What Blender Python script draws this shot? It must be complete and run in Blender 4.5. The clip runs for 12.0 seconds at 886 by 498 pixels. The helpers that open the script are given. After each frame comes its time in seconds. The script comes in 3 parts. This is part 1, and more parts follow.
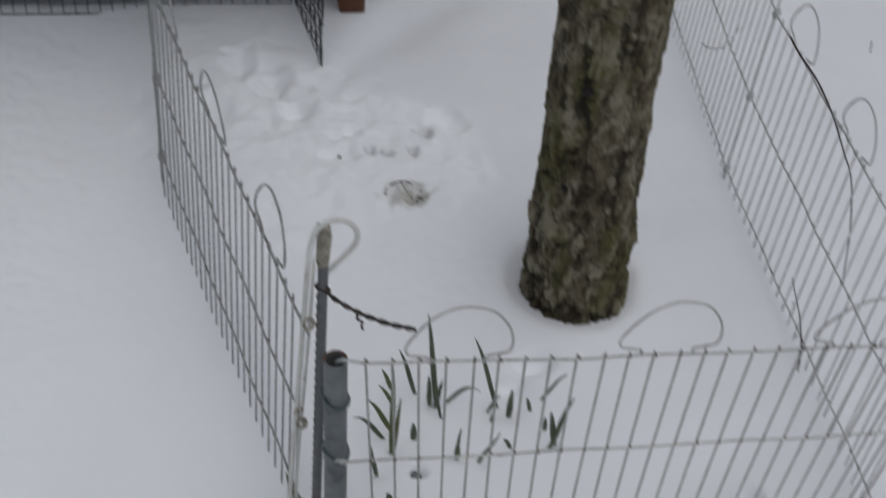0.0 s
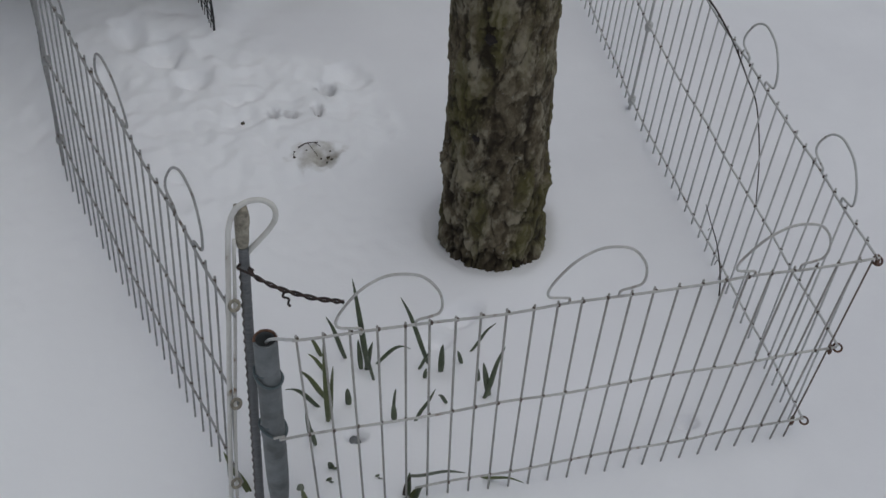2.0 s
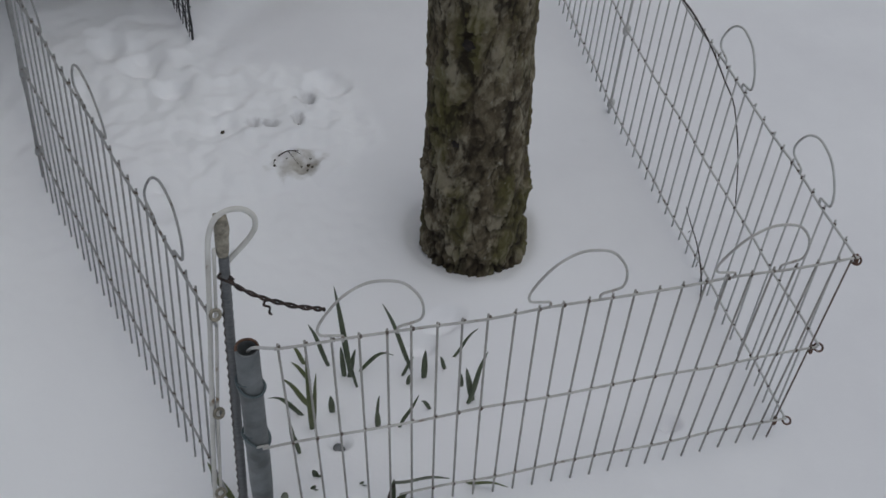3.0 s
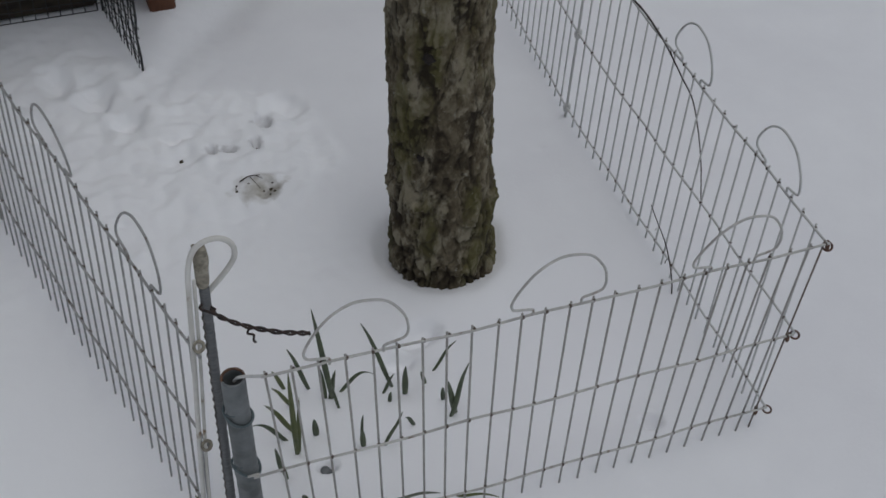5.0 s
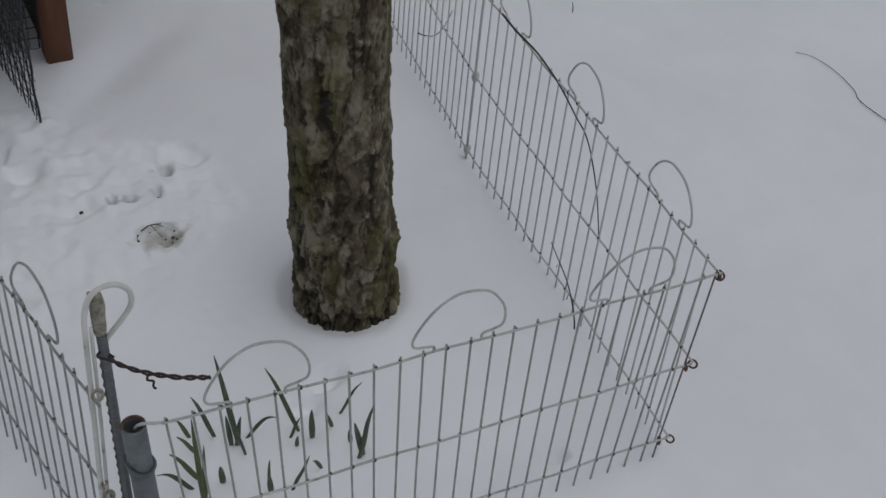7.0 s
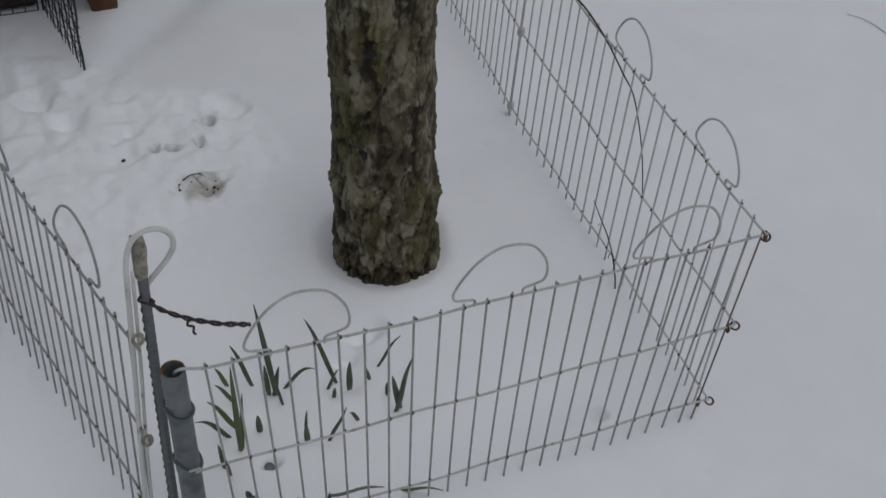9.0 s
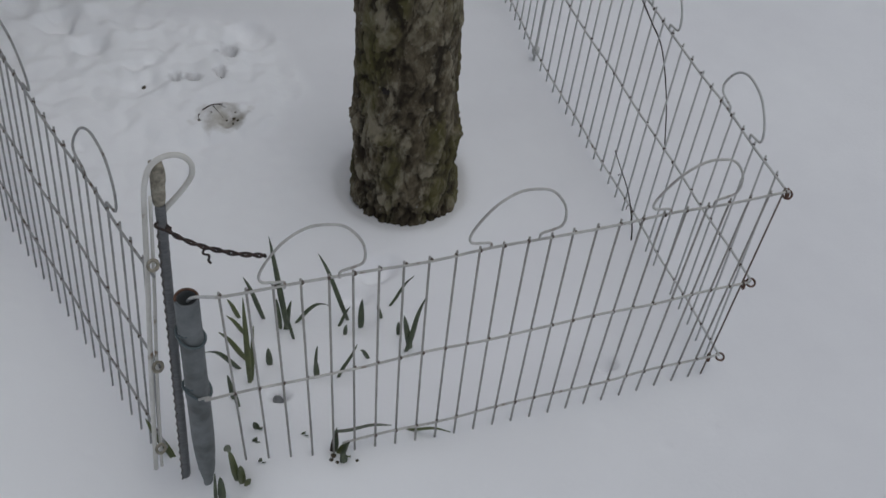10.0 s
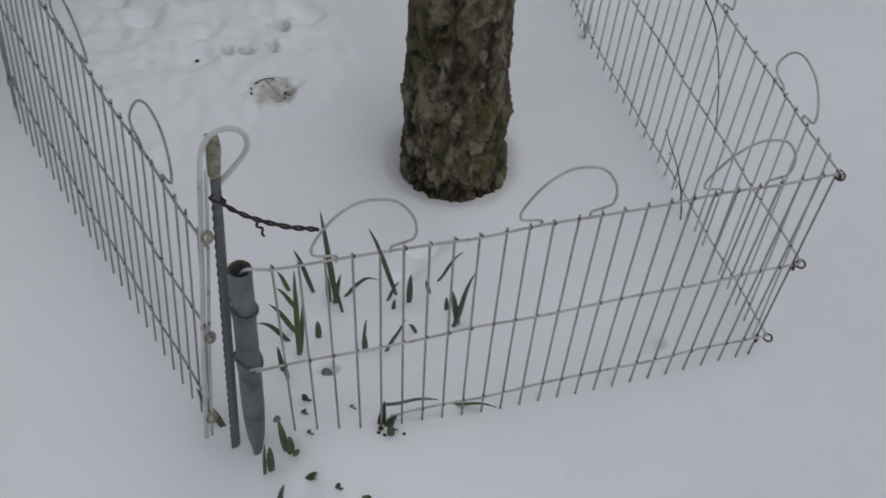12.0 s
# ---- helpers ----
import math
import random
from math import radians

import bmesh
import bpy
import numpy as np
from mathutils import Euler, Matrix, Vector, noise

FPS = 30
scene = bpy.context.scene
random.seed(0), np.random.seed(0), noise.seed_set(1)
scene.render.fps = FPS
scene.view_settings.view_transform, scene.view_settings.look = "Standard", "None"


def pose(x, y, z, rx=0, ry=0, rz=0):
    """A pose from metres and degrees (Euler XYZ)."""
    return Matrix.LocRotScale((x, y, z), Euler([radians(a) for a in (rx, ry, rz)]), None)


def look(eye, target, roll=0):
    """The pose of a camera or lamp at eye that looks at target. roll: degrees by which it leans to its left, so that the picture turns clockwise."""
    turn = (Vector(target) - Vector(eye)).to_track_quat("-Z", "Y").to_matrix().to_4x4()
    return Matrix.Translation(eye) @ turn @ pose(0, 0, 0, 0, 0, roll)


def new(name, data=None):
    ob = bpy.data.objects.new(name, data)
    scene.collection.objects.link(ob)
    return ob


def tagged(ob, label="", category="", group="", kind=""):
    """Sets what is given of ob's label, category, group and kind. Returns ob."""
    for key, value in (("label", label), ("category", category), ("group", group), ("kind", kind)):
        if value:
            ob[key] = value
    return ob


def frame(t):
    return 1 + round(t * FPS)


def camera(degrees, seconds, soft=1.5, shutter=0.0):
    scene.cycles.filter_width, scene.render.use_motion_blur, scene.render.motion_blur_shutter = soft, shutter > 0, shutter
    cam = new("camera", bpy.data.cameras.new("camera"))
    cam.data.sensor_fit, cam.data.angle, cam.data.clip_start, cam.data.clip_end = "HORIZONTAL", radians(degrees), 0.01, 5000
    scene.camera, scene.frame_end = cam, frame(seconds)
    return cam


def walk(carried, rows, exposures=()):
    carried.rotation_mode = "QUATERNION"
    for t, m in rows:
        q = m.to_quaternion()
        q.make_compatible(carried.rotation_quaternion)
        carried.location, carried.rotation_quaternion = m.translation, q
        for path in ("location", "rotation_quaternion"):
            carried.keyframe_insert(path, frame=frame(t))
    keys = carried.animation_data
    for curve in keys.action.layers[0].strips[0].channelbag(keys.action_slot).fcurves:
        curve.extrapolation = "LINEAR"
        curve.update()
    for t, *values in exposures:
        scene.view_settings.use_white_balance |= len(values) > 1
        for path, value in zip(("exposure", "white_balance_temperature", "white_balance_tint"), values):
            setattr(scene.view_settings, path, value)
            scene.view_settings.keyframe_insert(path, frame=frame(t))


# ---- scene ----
cam = camera(38.5, 12.0, soft=1.5, shutter=0.5)
PATH = [
    (0, (-0.304, 0.28, 1.813), (0.0535, 1.705, 0.456), 7.45),
    (0.5, (-0.301, 0.269, 1.8), (0.125, 1.598, 0.367), 8.4),
    (1, (-0.311, 0.263, 1.818), (0.125, 1.645, 0.44), 7.1),
    (1.5, (-0.305, 0.281, 1.822), (0.149, 1.633, 0.42), 7.1),
    (2, (-0.316, 0.324, 1.83), (0.173, 1.647, 0.413), 6.3),
    (2.5, (-0.324, 0.318, 1.83), (0.162, 1.629, 0.399), 6.4),
    (3, (-0.311, 0.321, 1.832), (0.203, 1.644, 0.423), 6.1),
    (3.2, (-0.311, 0.322, 1.828), (0.212, 1.647, 0.424), 6.5),
    (5, (-0.354, 0.34, 1.831), (0.243, 1.648, 0.44), 4.4),
    (5.5, (-0.349, 0.334, 1.838), (0.278, 1.642, 0.461), 4.4),
    (6, (-0.355, 0.332, 1.841), (0.316, 1.638, 0.484), 5.3),
    (6.5, (-0.345, 0.325, 1.837), (0.368, 1.625, 0.494), 5.4),
    (6.7, (-0.34, 0.316, 1.836), (0.391, 1.613, 0.501), 5.5),
    (8.3, (-0.348, 0.303, 1.821), (0.345, 1.652, 0.517), 8.6),
    (8.5, (-0.344, 0.307, 1.811), (0.338, 1.64, 0.485), 8.6),
    (9, (-0.346, 0.314, 1.813), (0.324, 1.604, 0.439), 6.0),
    (9.5, (-0.356, 0.316, 1.804), (0.303, 1.575, 0.397), 8.0),
    (10, (-0.352, 0.318, 1.799), (0.283, 1.558, 0.364), 8.6),
    (10.5, (-0.347, 0.316, 1.798), (0.267, 1.533, 0.335), 8.1),
    (11, (-0.35, 0.315, 1.803), (0.251, 1.515, 0.32), 7.8),
    (11.5, (-0.351, 0.314, 1.806), (0.24, 1.518, 0.322), 7.8),
    (12, (-0.365, 0.314, 1.806), (0.199, 1.551, 0.339), 7.6),
]
walk(cam, [(t, look(eye, target, roll)) for t, eye, target, roll in PATH], exposures=[(t, e, 6270, 8) for t, e in ((0, 0.18), (1, 0.08), (2.5, 0.03), (6, -0.03), (8.5, -0.07), (9.5, 0.0), (12, 0.03))])

# ---- world and light: a bright overcast day ----
world = bpy.data.worlds.new("overcast")
scene.world = world
world.use_nodes = True
wn, wl = world.node_tree.nodes, world.node_tree.links
sky = wn.new("ShaderNodeTexSky")
sky.sky_type, sky.sun_disc = "NISHITA", False
sky.sun_elevation, sky.sun_rotation = radians(84), radians(160)
sky.air_density, sky.dust_density = 1.0, 4.0
cloud = wn.new("ShaderNodeHueSaturation")
cloud.inputs["Saturation"].default_value = 0.42
wl.new(sky.outputs[0], cloud.inputs["Color"])
wl.new(cloud.outputs[0], wn["Background"].inputs["Color"])
wn["Background"].inputs["Strength"].default_value = 0.0655
sun = new("sun", bpy.data.lights.new("sun", "SUN"))
sun.data.energy, sun.data.angle, sun.data.color = 0.42, radians(80), (0.98, 0.99, 1.0)
sun.matrix_world = look((1.7, -0.6, 3.0), (0, 0, 0))


# ---- materials ----
def ramp_stops(node, stops):
    cr = node.color_ramp
    while len(cr.elements) < len(stops):
        cr.elements.new(0.5)
    for e, (p, c) in zip(cr.elements, stops):
        e.position, e.color = p, (*c, 1)


def surface(name, stops, scale=20.0, rough=0.8, metal=0.0, bump=0.2, bump_scale=80.0, bump_depth=0.002, stretch=(1, 1, 1), spots=None, spec=0.5):
    """A node material: colour from noise at two scales, fine relief, and spots of a second colour."""
    m = bpy.data.materials.new(name)
    m.use_nodes = True
    n, l = m.node_tree.nodes, m.node_tree.links
    b = n["Principled BSDF"]
    tc, mp = n.new("ShaderNodeTexCoord"), n.new("ShaderNodeMapping")
    mp.inputs["Scale"].default_value = stretch
    l.new(tc.outputs["Object"], mp.inputs["Vector"])
    t1 = n.new("ShaderNodeTexNoise")
    t1.inputs["Scale"].default_value, t1.inputs["Detail"].default_value, t1.inputs["Roughness"].default_value = scale, 6, 0.65
    l.new(mp.outputs[0], t1.inputs["Vector"])
    cr = n.new("ShaderNodeValToRGB")
    ramp_stops(cr, stops)
    l.new(t1.outputs["Fac"], cr.inputs["Fac"])
    colour = cr.outputs["Color"]
    if spots:
        s_colour, s_scale, lo, hi = spots
        t2 = n.new("ShaderNodeTexNoise")
        t2.inputs["Scale"].default_value, t2.inputs["Detail"].default_value = s_scale, 5
        l.new(tc.outputs["Object"], t2.inputs["Vector"])
        mr = n.new("ShaderNodeMapRange")
        mr.inputs["From Min"].default_value, mr.inputs["From Max"].default_value = lo, hi
        l.new(t2.outputs["Fac"], mr.inputs["Value"])
        mix = n.new("ShaderNodeMix")
        mix.data_type = "RGBA"
        l.new(mr.outputs[0], mix.inputs["Factor"])
        l.new(colour, mix.inputs["A"])
        mix.inputs["B"].default_value = (*s_colour, 1)
        colour = mix.outputs["Result"]
    l.new(colour, b.inputs["Base Color"])
    b.inputs["Roughness"].default_value, b.inputs["Metallic"].default_value = rough, metal
    b.inputs["Specular IOR Level"].default_value = spec
    if bump:
        t3, bp = n.new("ShaderNodeTexNoise"), n.new("ShaderNodeBump")
        t3.inputs["Scale"].default_value, t3.inputs["Detail"].default_value = bump_scale, 5
        l.new(mp.outputs[0], t3.inputs["Vector"])
        l.new(t3.outputs["Fac"], bp.inputs["Height"])
        bp.inputs["Strength"].default_value, bp.inputs["Distance"].default_value = bump, bump_depth
        l.new(bp.outputs[0], b.inputs["Normal"])
    return m


SNOW = surface("snow", [(0.3, (0.775, 0.775, 0.80)), (0.7, (0.84, 0.843, 0.862))], 2.2, 0.85, bump=0.16, bump_scale=150, bump_depth=0.003, spec=0.2)


def dark_patch(m, place, size, colour):
    """A darker patch with an uneven outline, worked into the snow at one place."""
    n, l = m.node_tree.nodes, m.node_tree.links
    b = n["Principled BSDF"]
    was = b.inputs["Base Color"].links[0].from_socket
    tc, mp, grad = n.new("ShaderNodeTexCoord"), n.new("ShaderNodeMapping"), n.new("ShaderNodeVectorMath")
    mp.vector_type = "TEXTURE"
    mp.inputs["Location"].default_value, mp.inputs["Scale"].default_value = place, size
    warp = n.new("ShaderNodeTexNoise")
    warp.inputs["Scale"].default_value, warp.inputs["Detail"].default_value = 32, 4
    l.new(tc.outputs["Object"], warp.inputs["Vector"])
    l.new(tc.outputs["Object"], mp.inputs["Vector"])
    grad.operation = "LENGTH"
    l.new(mp.outputs[0], grad.inputs[0])
    add, mr = n.new("ShaderNodeMath"), n.new("ShaderNodeMapRange")
    add.operation = "MULTIPLY_ADD"
    l.new(warp.outputs["Fac"], add.inputs[0])
    add.inputs[1].default_value = 1.8
    l.new(grad.outputs["Value"], add.inputs[2])
    mr.inputs["From Min"].default_value, mr.inputs["From Max"].default_value, mr.inputs["To Min"].default_value, mr.inputs["To Max"].default_value = 1.0, 1.9, 0.75, 0.0
    l.new(add.outputs[0], mr.inputs["Value"])
    mix = n.new("ShaderNodeMix")
    mix.data_type = "RGBA"
    l.new(mr.outputs[0], mix.inputs["Factor"])
    l.new(was, mix.inputs["A"])
    mix.inputs["B"].default_value = (*colour, 1)
    l.new(mix.outputs["Result"], b.inputs["Base Color"])


def whiter_where_loose_and_lit(m, colour):
    n, l = m.node_tree.nodes, m.node_tree.links
    b = n["Principled BSDF"]
    was = b.inputs["Base Color"].links[0].from_socket
    at, mix = n.new("ShaderNodeAttribute"), n.new("ShaderNodeMix")
    at.attribute_name, mix.data_type = "loose_and_lit", "RGBA"
    l.new(at.outputs["Fac"], mix.inputs["Factor"])
    l.new(was, mix.inputs["A"])
    mix.inputs["B"].default_value = (*colour, 1)
    l.new(mix.outputs["Result"], b.inputs["Base Color"])


# covers broken snow, and stands in for stronger light left and near
whiter_where_loose_and_lit(SNOW, (0.905, 0.91, 0.925))
# soil stain of the dirty hollow with the twigs
dark_patch(SNOW, (0.12, 2.345, 0), (0.066, 0.045, 0.2), (0.36, 0.33, 0.26))
dark_patch(SNOW, (0.145, 2.33, 0), (0.034, 0.03, 0.2), (0.22, 0.20, 0.16))
# plain grey patches that darken four of the paw prints
for place, size in (((0.19, 2.572, 0), (0.030, 0.034, 0.5)), ((0.153, 2.491, 0), (0.022, 0.026, 0.5)), ((0.090, 2.492, 0), (0.026, 0.022, 0.5)), ((0.056, 2.502, 0), (0.024, 0.022, 0.5))):
    dark_patch(SNOW, place, size, (0.38, 0.37, 0.37))
WHITE_WIRE = surface("white_coated_wire", [(0.3, (0.33, 0.32, 0.30)), (0.62, (0.54, 0.53, 0.505))], 22, 0.5, bump=0.1, spots=((0.16, 0.10, 0.06), 45, 0.63, 0.72))
# front uprights: darker than the rails, with the same kind of rust spots
UPRIGHT_WIRE = surface("darker_coated_wire", [(0.3, (0.23, 0.22, 0.205)), (0.66, (0.43, 0.42, 0.395))], 16, 0.5, bump=0.1, spots=((0.13, 0.09, 0.06), 45, 0.62, 0.72))
HOOK_WIRE = surface("cream_coated_wire", [(0.3, (0.55, 0.535, 0.49)), (0.66, (0.74, 0.73, 0.69))], 14, 0.45, bump=0.1, spots=((0.24, 0.16, 0.09), 30, 0.64, 0.72))
# left panels: the white wire's shadowed side put into a greyer colour
GREY_WIRE = surface("shaded_coated_wire", [(0.3, (0.25, 0.25, 0.245)), (0.7, (0.40, 0.40, 0.39))], 30, 0.55, bump=0.1, spots=((0.10, 0.07, 0.05), 40, 0.6, 0.7))
PALE_WIRE = surface("pale_grey_coated_wire", [(0.3, (0.45, 0.45, 0.44)), (0.7, (0.62, 0.62, 0.61))], 30, 0.55, bump=0.1, spots=((0.16, 0.12, 0.08), 40, 0.64, 0.72))
WELD = surface("rusty_weld", [(0.3, (0.06, 0.045, 0.036)), (0.7, (0.17, 0.13, 0.10))], 60, 0.8)
RUST = surface("rusty_iron", [(0.3, (0.055, 0.03, 0.022)), (0.7, (0.16, 0.085, 0.055))], 90, 0.85, bump=0.5)
END_RUST = surface("rust_stained_wire", [(0.3, (0.09, 0.07, 0.058)), (0.7, (0.24, 0.20, 0.165))], 50, 0.7, bump=0.3)
DARK_RUST = surface("dark_rusty_wire", [(0.42, (0.026, 0.021, 0.020)), (0.72, (0.078, 0.048, 0.037))], 120, 0.85, bump=0.5)
GALV = surface("galvanised_steel", [(0.25, (0.13, 0.145, 0.15)), (0.75, (0.215, 0.23, 0.235))], 35, 0.55, 0.35, bump=0.15, spots=((0.10, 0.11, 0.11), 14, 0.5, 0.62))
STAKE = surface("grey_steel_stake", [(0.3, (0.115, 0.12, 0.125)), (0.7, (0.20, 0.207, 0.21))], 60, 0.6, 0.3, bump=0.4, stretch=(1, 1, 4))
STRAND = surface("dull_twisted_wire", [(0.35, (0.055, 0.048, 0.042)), (0.65, (0.22, 0.21, 0.195))], 120, 0.7)
PEEL = surface("weathered_cover", [(0.35, (0.18, 0.165, 0.13)), (0.65, (0.42, 0.385, 0.31))], 90, 0.85, bump=0.4)
GREEN_WIRE = surface("green_tie_wire", [(0.3, (0.06, 0.085, 0.09)), (0.7, (0.11, 0.14, 0.15))], 40, 0.5)
BLACK_NET = surface("black_coated_mesh", [(0.3, (0.012, 0.013, 0.014)), (0.7, (0.03, 0.031, 0.033))], 40, 0.5)
LEAF = surface("green_leaf", [(0.3, (0.034, 0.050, 0.026)), (0.7, (0.095, 0.122, 0.058))], 40, 0.5, bump=0.3, stretch=(4, 4, 1))
LEAF_GREY = surface("grey_green_leaf", [(0.3, (0.10, 0.115, 0.085)), (0.7, (0.19, 0.205, 0.155))], 30, 0.55, bump=0.3)
LEAF_PALE = surface("yellow_green_leaf", [(0.3, (0.065, 0.085, 0.025)), (0.7, (0.13, 0.15, 0.05))], 30, 0.5, bump=0.3)
TWIG = surface("dark_twig", [(0.3, (0.03, 0.022, 0.018)), (0.7, (0.07, 0.055, 0.045))], 80, 0.9)
KNOT = surface("rotten_knot", [(0.3, (0.008, 0.007, 0.006)), (0.7, (0.03, 0.022, 0.018))], 90, 0.95, bump=0.6)
REDWOOD = surface("red_brown_timber", [(0.3, (0.11, 0.042, 0.02)), (0.7, (0.20, 0.08, 0.04))], 25, 0.75, bump=0.4, stretch=(3, 3, 0.3))
OLDWOOD = surface("mossy_old_timber", [(0.3, (0.022, 0.017, 0.012)), (0.7, (0.085, 0.062, 0.042))], 30, 0.9, bump=0.6, stretch=(0.4, 2, 2), spots=((0.05, 0.06, 0.02), 7, 0.5, 0.62))
SOIL = surface("dark_litter", [(0.3, (0.03, 0.024, 0.018)), (0.7, (0.10, 0.08, 0.05))], 60, 0.95, bump=0.6)


# ---- geometry helpers ----
def part(name, bm, material, parent=None, label="", smooth=True):
    me = bpy.data.meshes.new(name)
    bm.normal_update()
    bm.to_mesh(me)
    bm.free()
    if smooth:
        me.shade_smooth()
    me.materials.append(material)
    ob = new(name, me)
    ob.parent = parent
    return tagged(ob, label)


def again(name, mesh, parent, m):
    ob = new(name, mesh)
    ob.parent, ob.matrix_basis = parent, m
    return ob


def thing(name, m, label, category, group="", kind=""):
    ob = new(name)
    ob.empty_display_size = 0.05
    ob.matrix_basis = m
    return tagged(ob, label, category, group, kind)


def spline(points, steps=6):
    """A smooth line through the points."""
    p = [Vector(q) for q in points]
    p = [2 * p[0] - p[1], *p, 2 * p[-1] - p[-2]]
    out = []
    for i in range(1, len(p) - 2):
        for k in range(steps):
            t = k / steps
            out.append(0.5 * (2 * p[i] + (p[i + 1] - p[i - 1]) * t + (2 * p[i - 1] - 5 * p[i] + 4 * p[i + 1] - p[i + 2]) * t * t
                              + (3 * p[i] - p[i - 1] - 3 * p[i + 1] + p[i + 2]) * t ** 3))
    return [*out, p[-2]]


def tube(bm, pts, r, sides=8, taper=None, cap=True):
    """A round bar along a line of points; taper: radius factor by the share of the length."""
    pts = [Vector(p) for p in pts]
    rings, side = [], None
    for i, p in enumerate(pts):
        d = (pts[min(i + 1, len(pts) - 1)] - pts[max(i - 1, 0)]).normalized()
        if side is None:
            side = d.orthogonal().normalized()
        side = (side - d * side.dot(d)).normalized()
        up = d.cross(side)
        rr = r * (taper(i / (len(pts) - 1)) if taper else 1)
        rings.append([bm.verts.new(p + rr * (math.cos(a) * side + math.sin(a) * up)) for a in (2 * math.pi * k / sides for k in range(sides))])
    for a, b in zip(rings, rings[1:]):
        for k in range(sides):
            bm.faces.new((a[k], a[(k + 1) % sides], b[(k + 1) % sides], b[k]))
    if cap:
        bm.faces.new(rings[0][::-1])
        bm.faces.new(rings[-1])
    return bm


def bar(pts, r, sides=8, taper=None):
    return tube(bmesh.new(), pts, r, sides, taper)


def ring_mesh(radius, r, sides=16):
    pts = [(radius * math.cos(a), 0, radius * math.sin(a)) for a in (2 * math.pi * k / sides for k in range(sides + 1))]
    return bar(pts, r, 6)


def box(bm, lo, hi, bevel=0.003):
    res = bmesh.ops.create_cube(bm, size=1)
    lo, hi = Vector(lo), Vector(hi)
    for v in res["verts"]:
        v.co = Vector((lo[k] + (v.co[k] + 0.5) * (hi[k] - lo[k]) for k in range(3)))
    if bevel:
        edges = list({e for v in res["verts"] for e in v.link_edges})
        bmesh.ops.bevel(bm, geom=edges, offset=bevel, segments=2, affect="EDGES")
    return bm


# ---- unseen plain wall behind the hutch, added to block sky light from the far snow ----
tagged(part("wall_north", box(bmesh.new(), (-2.6, 4.85, -0.1), (1.3, 5.0, 3.2), 0.01), OLDWOOD), "unseen plain wall added to darken the far snow", "wall", kind="structure")

# ---- snow-covered ground ----
def steps(lo, hi, fine, far):
    inner = np.arange(lo, hi + fine / 2, fine)
    grow, d = [], fine
    while sum(grow) < far:
        d *= 1.22
        grow.append(d)
    out = np.cumsum(grow)
    return np.concatenate([lo - out[::-1], inner, hi + out])


def value_noise(x, y, seed):
    """Smooth gradient noise, about -0.5 to 0.5."""
    rng = np.random.RandomState(seed)
    ang = rng.rand(256, 256) * 2 * math.pi
    xi, yi = np.floor(x).astype(int), np.floor(y).astype(int)
    fx, fy = x - xi, y - yi
    u, v = fx ** 3 * (fx * (fx * 6 - 15) + 10), fy ** 3 * (fy * (fy * 6 - 15) + 10)

    def g(a, b):
        t = ang[(xi + a) % 256, (yi + b) % 256]
        return np.cos(t) * (fx - a) + np.sin(t) * (fy - b)
    return (g(0, 0) * (1 - u) + g(1, 0) * u) * (1 - v) + (g(0, 1) * (1 - u) + g(1, 1) * u) * v


def blob(x, y, cx, cy, rx, ry, turn=0.0):
    c, s = math.cos(turn), math.sin(turn)
    u, v = ((x - cx) * c + (y - cy) * s) / rx, (-(x - cx) * s + (y - cy) * c) / ry
    return np.exp(-(u * u + v * v))


# pits: place, radii, depth, turn
PITS = [(0.19, 2.575, 0.015, 0.028, 0.030, 0.25), (0.153, 2.493, 0.010, 0.022, 0.022, -0.1), (0.090, 2.492, 0.017, 0.011, 0.022, -0.4), (0.056, 2.502, 0.010, 0.016, 0.024, 0.3), (-0.15, 2.834, 0.035, 0.03, 0.012, 0.4),
        (-0.15, 2.78, 0.05, 0.035, 0.025, 0.5), (-0.22, 2.86, 0.04, 0.05, 0.02, 0.1), (-0.10, 2.67, 0.035, 0.03, 0.018, -0.4), (0.26, 2.62, 0.03, 0.05, 0.015, 0.5), (-0.28, 2.70, 0.03, 0.05, 0.015, 0.2),
        (-0.022, 2.565, 0.025, 0.014, 0.008, -0.6), (-0.02, 2.49, 0.05, 0.03, 0.012, 0.5), (0.035, 1.605, 0.016, 0.014, 0.022, 0),
        (0.635, 1.52, 0.018, 0.015, 0.024, 0), (0.30, 1.85, 0.04, 0.025, 0.02, 0.3), (0.235, 1.80, 0.03, 0.02, 0.015, 0), (0.135, 2.335, 0.03, 0.022, 0.010, 0.3)]


MELT = [(-0.002, 1.67), (0.012, 1.775), (0.09, 1.765), (0.20, 1.745), (0.228, 1.733), (0.291, 1.66), (0.042, 1.691), (0.114, 1.645), (0.15, 1.63), (-0.038, 1.615), (0.094, 1.447), (-0.077, 1.443), (-0.113, 1.436), (-0.06, 1.381), (0.026, 1.319), (0.26, 1.80)]
# shallow dents left by drips from the tree
drips = np.random.RandomState(12)
DENTS = [(drips.uniform(-1.3, 1.9), drips.uniform(1.0, 3.6), drips.uniform(0.008, 0.022), drips.uniform(0.001, 0.004)) for _ in range(70)]


# paw prints and kicked-up clods in the trodden snow
paws = np.random.RandomState(5)
SCUFFS = [(paws.uniform(-0.42, 0.33), paws.uniform(2.22, 3.02), paws.uniform(0.010, 0.030), paws.uniform(-0.010, 0.012)) for _ in range(150)]


